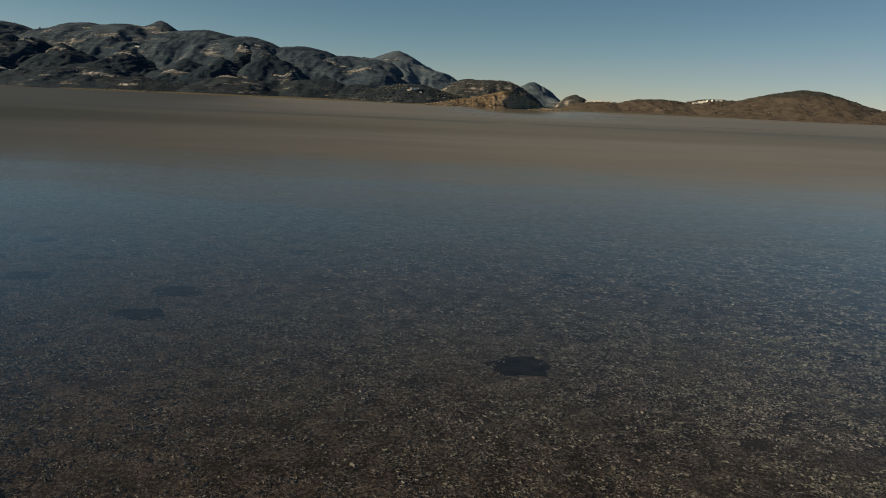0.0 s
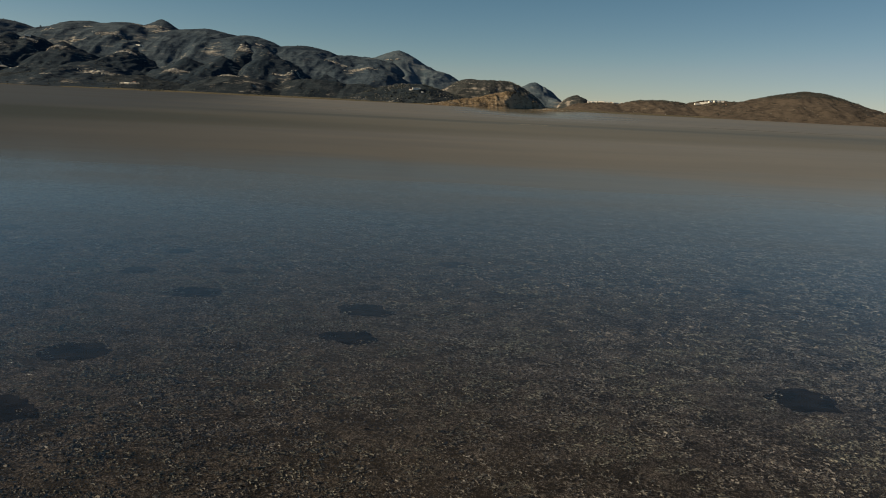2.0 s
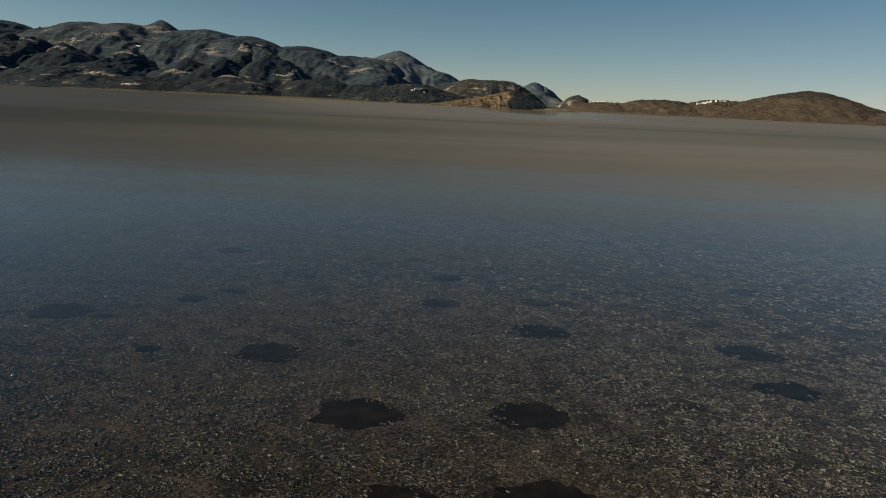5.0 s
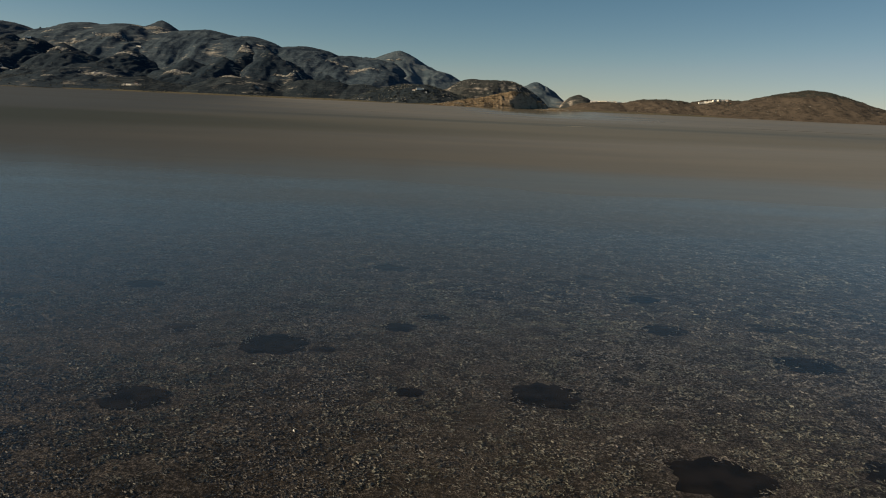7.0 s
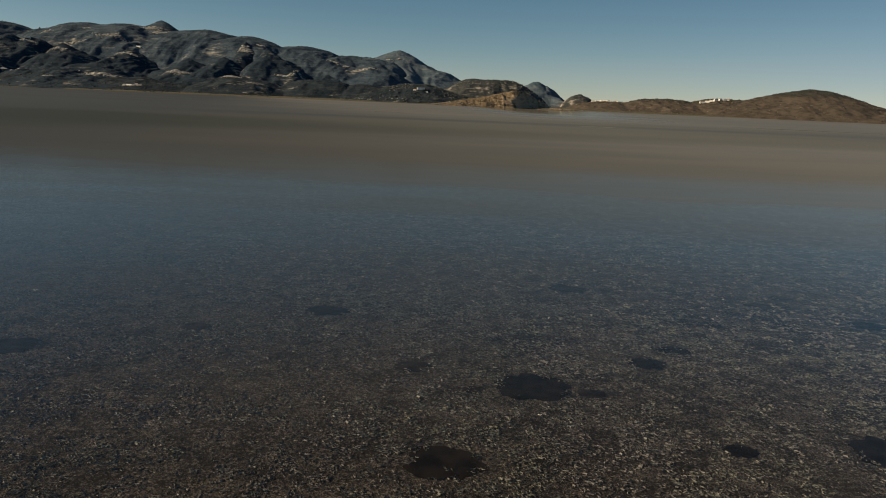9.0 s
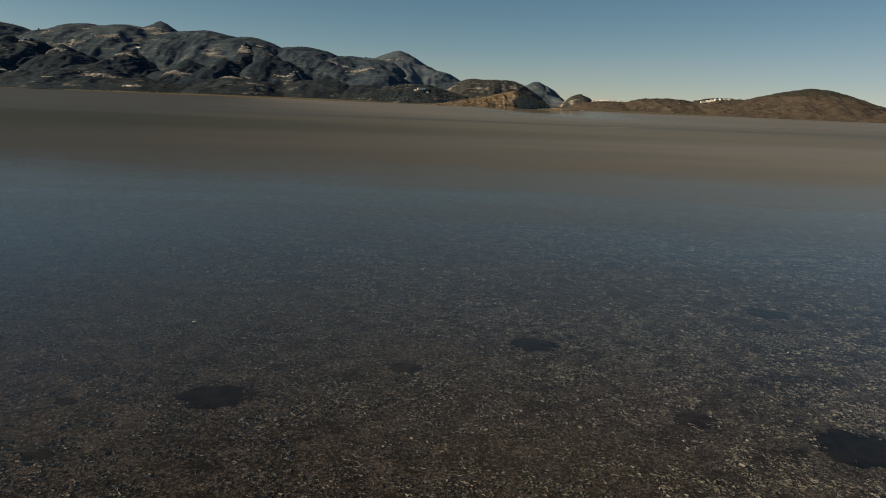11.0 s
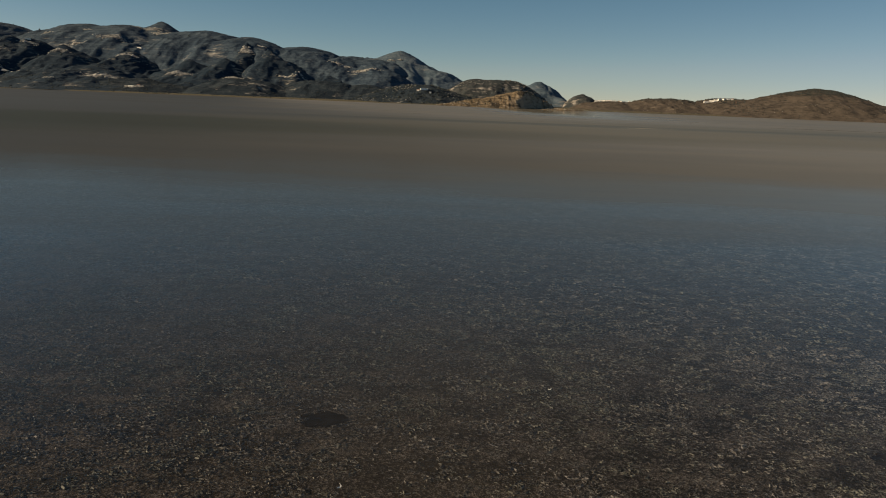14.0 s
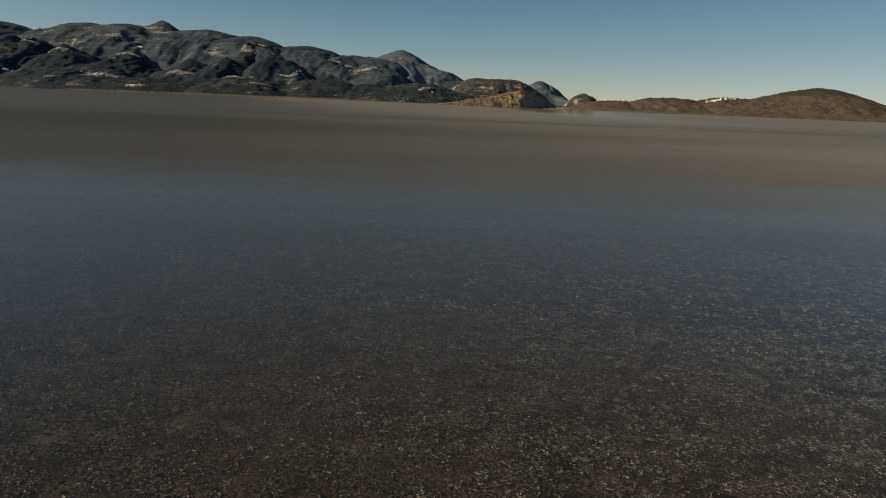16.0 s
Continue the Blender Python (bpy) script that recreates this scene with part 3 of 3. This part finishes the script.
for k, (ground, x, y, kind) in enumerate(SITES):
    turn = (k * 37) % 50 - 25
    z = height_at(ground, x, y)
    made = copy_thing(HOUSES[kind], pose(x, y, z + 0.3, 0, 0, turn))
    tagged(made, "long whitewashed building with a flat roof" if kind == "long" else ("small white house with a red tiled roof" if kind else "small white house with a flat roof"), "house", "white houses round the lake")
for first in HOUSES.values():
    for ob in (*first.children_recursive, first):
        bpy.data.objects.remove(ob)


def bar(name, x, y, long, wide, turn, mat, label, seed):
    """A low, drawn-out bank that just breaks the surface of the lake."""
    n, m = 64, 9
    us, vs = np.linspace(-1, 1, n), np.linspace(-1, 1, m)
    u, v = np.meshgrid(us, vs)
    edge = np.sqrt(np.clip(1 - u * u, 0, 1)) * (0.65 + 0.5 * fractal(u * 4 + seed * 9, v * 0, seed, 4))
    px, py = u * long / 2, v * edge * wide / 2 + 0.4 * wide * fractal(u * 2, u * 0, seed + 3, 3)
    pz = -0.02 + 0.09 * (1 - v * v) * np.clip(edge, 0, 1)
    index = np.arange(n * m).reshape(m, n)
    faces = np.stack([index[:-1, :-1], index[:-1, 1:], index[1:, 1:], index[1:, :-1]], -1).reshape(-1, 4)
    ob = mesh_of(name, np.stack([px, py, pz], -1).reshape(-1, 3), faces, mat)
    ob.matrix_world = pose(x, y, 0, 0, 0, turn)
    return tagged(ob, label, "mud bank", kind="structure")

# ---- lake ----
# dark pools in the lake bed: x, y, width, how far crumbs have grown over them
POOLS = [
    (3.4, 26.6, 2.5, 0), (-13.6, 35.2, 2.6, 0), (-13.9, 31.2, 2.4, 0.1), (-22.4, 36.9, 2.5, 0.1), (-24.0, 28.0, 2.4, 0),
    (-33.6, 32.8, 2.6, 0), (-29.6, 27.6, 2.8, 0), (-24.0, 22.8, 3.0, 0), (-27.9, 22.5, 2.1, 0.1), (-27.1, 40.7, 2.0, 0.1), (-26.6, 46.0, 1.8, 0.2),
    (-18.2, 29.4, 1.2, 0.5), (-9.2, 45.8, 2.0, 0.5), (-22.0, 41.7, 1.6, 0.5), (-44.0, 36.8, 2.8, 0), (-47.1, 31.2, 2.3, 0.1), (-40.4, 50.8, 2.0, 0),
    (-52.6, 45.0, 2.0, 0), (-38.4, 32.5, 1.0, 0.2), (-48.3, 38.3, 1.4, 0.5), (-39.1, 39.6, 1.4, 0.2), (-37.5, 41.3, 1.3, 0.3),
    (-63.7, 38.8, 2.3, 0), (-57.6, 41.9, 1.2, 0.6), (-73.9, 43.3, 1.35, 0.1), (-30.6, 48.9, 1.5, 0.4), (-28.7, 50.6, 1.2, 0.4), (-34.7, 45.1, 1.1, 0.4),
    (-68.0, 38.0, 0.7, 0.5), (-67.0, 34.7, 0.7, 0.5), (-77.5, 45.1, 0.6, 0.3), (-42.0, 36.4, 0.9, 0.5), (-46.1, 36.3, 0.8, 0.5), (7.5, 42.4, 1.6, 0.5)]
BED = -0.14
# narrow bare tracks through the crust
TRACKS = [[(-54.9, 60.4), (-56.5, 58.3), (-58.1, 55.7), (-60.0, 53.0), (-61.3, 50.4), (-62.6, 48.4)],
          [(-69.6, 56.6), (-71.7, 55.2), (-73.1, 52.6), (-74.7, 51.0), (-75.6, 48.9)],
          [(-42.6, 37.3), (-41.8, 36.7), (-41.1, 35.8), (-40.3, 35.7)]]


def spread(low, a, b, high, fine):
    """Grid lines, close together between a and b and wider apart towards the ends."""
    out = np.geomspace(1, high - b + 1, 26)[1:] - 1
    into = np.geomspace(1, a - low + 1, 26)[1:] - 1
    return np.concatenate([(a - into)[::-1], np.arange(a, b, fine), b + out])


def bed_height(x, y):
    return BED + 0.02 * fractal(x / 0.9, y / 0.9, 2, 2) + 0.03 * fractal(x / 6, y / 6, 12, 3)


def lake_bed():
    xs, ys = spread(-5000, -135, 45, 5000, 0.55), spread(-5000, 8, 95, 4900, 0.55)
    gx, gy = np.meshgrid(xs, ys)
    z = bed_height(gx, gy)
    for x, y, wide, cover in POOLS:
        z -= 0.07 * np.exp(-(np.hypot(gx - x, gy - y) / (0.28 * wide)) ** 4)
    return tagged(sheet("lake_bed", xs, ys, z, MUD), "dark brown mud bed of the shallow lake", "lake bed", kind="structure")


def pool(x, y, wide, cover, seed):
    """A round hollow floored with black silt, its rim broken and uneven."""
    rings, spokes, wide = 7, 64, 0.9 * wide
    sunk = 0.025 if wide > 1.6 else -0.006
    co, faces = [(0, 0, 0.012 - sunk)], []
    for r in range(1, rings + 1):
        f = r / rings
        for s in range(spokes):
            a = 2 * math.pi * s / spokes
            n = noise.fractal(Vector((math.cos(a) * 1.6 + seed * 7, math.sin(a) * 1.6, 0.3)), 0.8, 2.0, 5)
            d = 0.5 * wide * f * (1 + 0.3 * n * f)
            co.append((d * math.cos(a) * 1.12, d * math.sin(a) * 0.88, 0.012 - sunk * (1 - f ** 2)))
    level = bed_height(np.array([x + p[0] for p in co]), np.array([y + p[1] for p in co])) - BED
    co = [(a, b, c + float(h)) for (a, b, c), h in zip(co, level)]
    for s in range(spokes):
        faces.append((0, 1 + s, 1 + (s + 1) % spokes, 1 + (s + 1) % spokes))
        for r in range(rings - 1):
            a, b = 1 + r * spokes, 1 + (r + 1) * spokes
            faces.append((a + s, b + s, b + (s + 1) % spokes, a + (s + 1) % spokes))
    me = bpy.data.meshes.new("mud_pool")
    me.from_pydata(co, [], [f[:3] if f[2] == f[3] else f for f in faces])
    me.materials.append(BROWN_SILT if cover > 0.3 else SILT)
    for p in me.polygons:
        p.use_smooth = True
    ob = new("mud_pool", me)
    ob.matrix_world = pose(x, y, BED)
    return tagged(ob, "faint hollow of brown silt half grown over with crumbs" if cover > 0.3 else "round hollow of black silt under shallow water" if wide > 1.5 else "small round hollow of black silt under shallow water", "mud pool", "pools in the lake bed")


lake_bed()
for k, (x, y, wide, cover) in enumerate(POOLS):
    pool(x, y, wide, cover, k)
edges = np.array([-5000.0, -800, -150, 60, 800, 5000]), np.array([-5000.0, -200, 5, 100, 300, 1500, 4900])
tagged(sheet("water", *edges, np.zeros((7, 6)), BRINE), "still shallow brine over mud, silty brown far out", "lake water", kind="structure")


def crust(name, count, x0, x1, near, far, fade, size, seed, curled=False):
    """Thin crinkled ribbons of pale algal crust standing on the mud in tangled tufts, few in the pools."""
    rng = np.random.default_rng(seed)
    tufts = count // 9
    x, out = rng.uniform(x0, x1, tufts), rng.uniform(near, far, tufts)
    y = out - 0.34 * np.minimum(x, 0)
    clot = fractal(x / 0.85 + 0.5 * fractal(x / 0.9, y / 0.9, 80, 2), y / 0.65, 78, 3)
    thick = 0.76 + 0.34 * fractal(x / 4.2, y / 3.0, 77, 4) + 1.5 * clot
    keep = thick * np.clip((far - out) / fade, 0, 1) > rng.uniform(0, 1, tufts)
    for px, py, wide, cover in POOLS:
        keep &= (np.hypot(x - px, y - py) > 0.5 * wide * (0.6 + 0.55 * rng.random(tufts)) + 0.08) | (rng.random(tufts) < 0.8 * cover)
    for track in TRACKS:
        for (ax, ay), (bx, by) in zip(track, track[1:]):
            along = np.clip(((x - ax) * (bx - ax) + (y - ay) * (by - ay)) / ((bx - ax) ** 2 + (by - ay) ** 2), 0, 1)
            keep &= np.hypot(x - ax - along * (bx - ax), y - ay - along * (by - ay)) > 0.1 + 0.14 * rng.random(tufts)
    x, y = np.repeat(x[keep], 9), np.repeat(y[keep], 9)
    n = len(x)
    x, y = x + rng.normal(0, 0.9 * size, n), y + rng.normal(0, 0.8 * size, n)
    turn, long = rng.uniform(0, 2 * np.pi, n), size * rng.lognormal(0, 0.28, n)
    tall, lean = long * rng.uniform(0.09, 0.24, n), long * rng.normal(0, 0.1, n)
    ax, ay = np.cos(turn), np.sin(turn)
    base = BED - 0.008 + 0.03 * rng.random(n)
    steps = (-1, 0, 1) if curled else (-1, 1)
    verts = np.empty((n, 5 if curled else 4, 3))
    bend = rng.uniform(0.15, 0.45, n) * long
    for k, u in enumerate(steps):
        for top in (0,) if curled and u == 1 else (0, 1):
            side = top * lean + (0 if u else bend)
            along = u * long * 0.5 * (1 - 0.15 * top)
            verts[:, 2 * k + top, 0] = x + ax * along - ay * side
            verts[:, 2 * k + top, 1] = y + ay * along + ax * side
            verts[:, 2 * k + top, 2] = np.minimum(base + top * tall * rng.uniform(0.6, 1.3, n), -0.008)
    tris = [[0, 2, 3], [0, 3, 1], [2, 4, 3]] if curled else [[0, 2, 3], [0, 3, 1]]
    faces = (np.arange(n)[:, None, None] * verts.shape[1] + np.array(tris)[None]).reshape(-1, 3)
    ob = mesh_of(name, verts.reshape(-1, 3), faces, CRUST, False)
    return tagged(ob, "tangled tufts of pale crinkled algal crust on mud", "algal crust", kind="stuff")


crust("algal_crust", 800000, -106, 24, 8.8, 35, 5, 0.098, 5, True)
crust("algal_crust", 400000, -130, 36, 31, 62, 14, 0.12, 6)
crust("algal_crust", 200000, -160, 66, 52, 105, 50, 0.14, 7)
bar("sand_bar", 39, 403, 38, 3, 12, SAND, "pale sand bar just above the water", 1)
bar("mud_bar", 240, 562, 140, 16, -8, MUD, "dark mud bar just above the water", 2)
bar("mud_bar", -95, 600, 34, 6, 3, MUD, "small dark mud bar just above the water", 3)
bar("sand_bar", 1020, 2380, 300, 30, -6, SAND, "long pale beach bar before the shore", 4)

FEATHERS = [(-44.1, 34.2), (-66.7, 45.9), (-72.8, 39.4), (-71.6, 37.7), (-25.3, 26.3), (-24.1, 25.3), (-42.3, 44.8), (-41.6, 29.1)]


def flake(x, y, turn, size):
    """A small white feather, curled, afloat on the water."""
    bm = bmesh.new()
    rows = []
    for k in range(9):
        a = -1.1 + 2.2 * k / 8
        w = 0.16 * math.sqrt(max(0.02, 1 - (k / 4 - 1) ** 2))
        rows.append([bm.verts.new((size * math.sin(a), size * (1 - math.cos(a)) + size * w * side, 0.006 + size * 0.25 * abs(a) * (0.5 + 0.5 * side))) for side in (-1, 0, 1)])
    for p, q in zip(rows, rows[1:]):
        bm.faces.new((p[0], q[0], q[1], p[1]))
        bm.faces.new((p[1], q[1], q[2], p[2]))
    me = bpy.data.meshes.new("white_flake")
    bm.to_mesh(me)
    bm.free()
    me.materials.append(LIMEWASH)
    ob = new("white_flake", me)
    ob.modifiers.new("thickness", "SOLIDIFY").thickness = 0.004
    ob.matrix_world = pose(x, y, 0.002, 0, 0, turn)
    return tagged(ob, "small curled white feather floating on the water", "salt flake", "flakes on the water")


for k, (x, y) in enumerate(FEATHERS):
    flake(x, y, 40 * k, 0.07 + 0.02 * (k % 3))
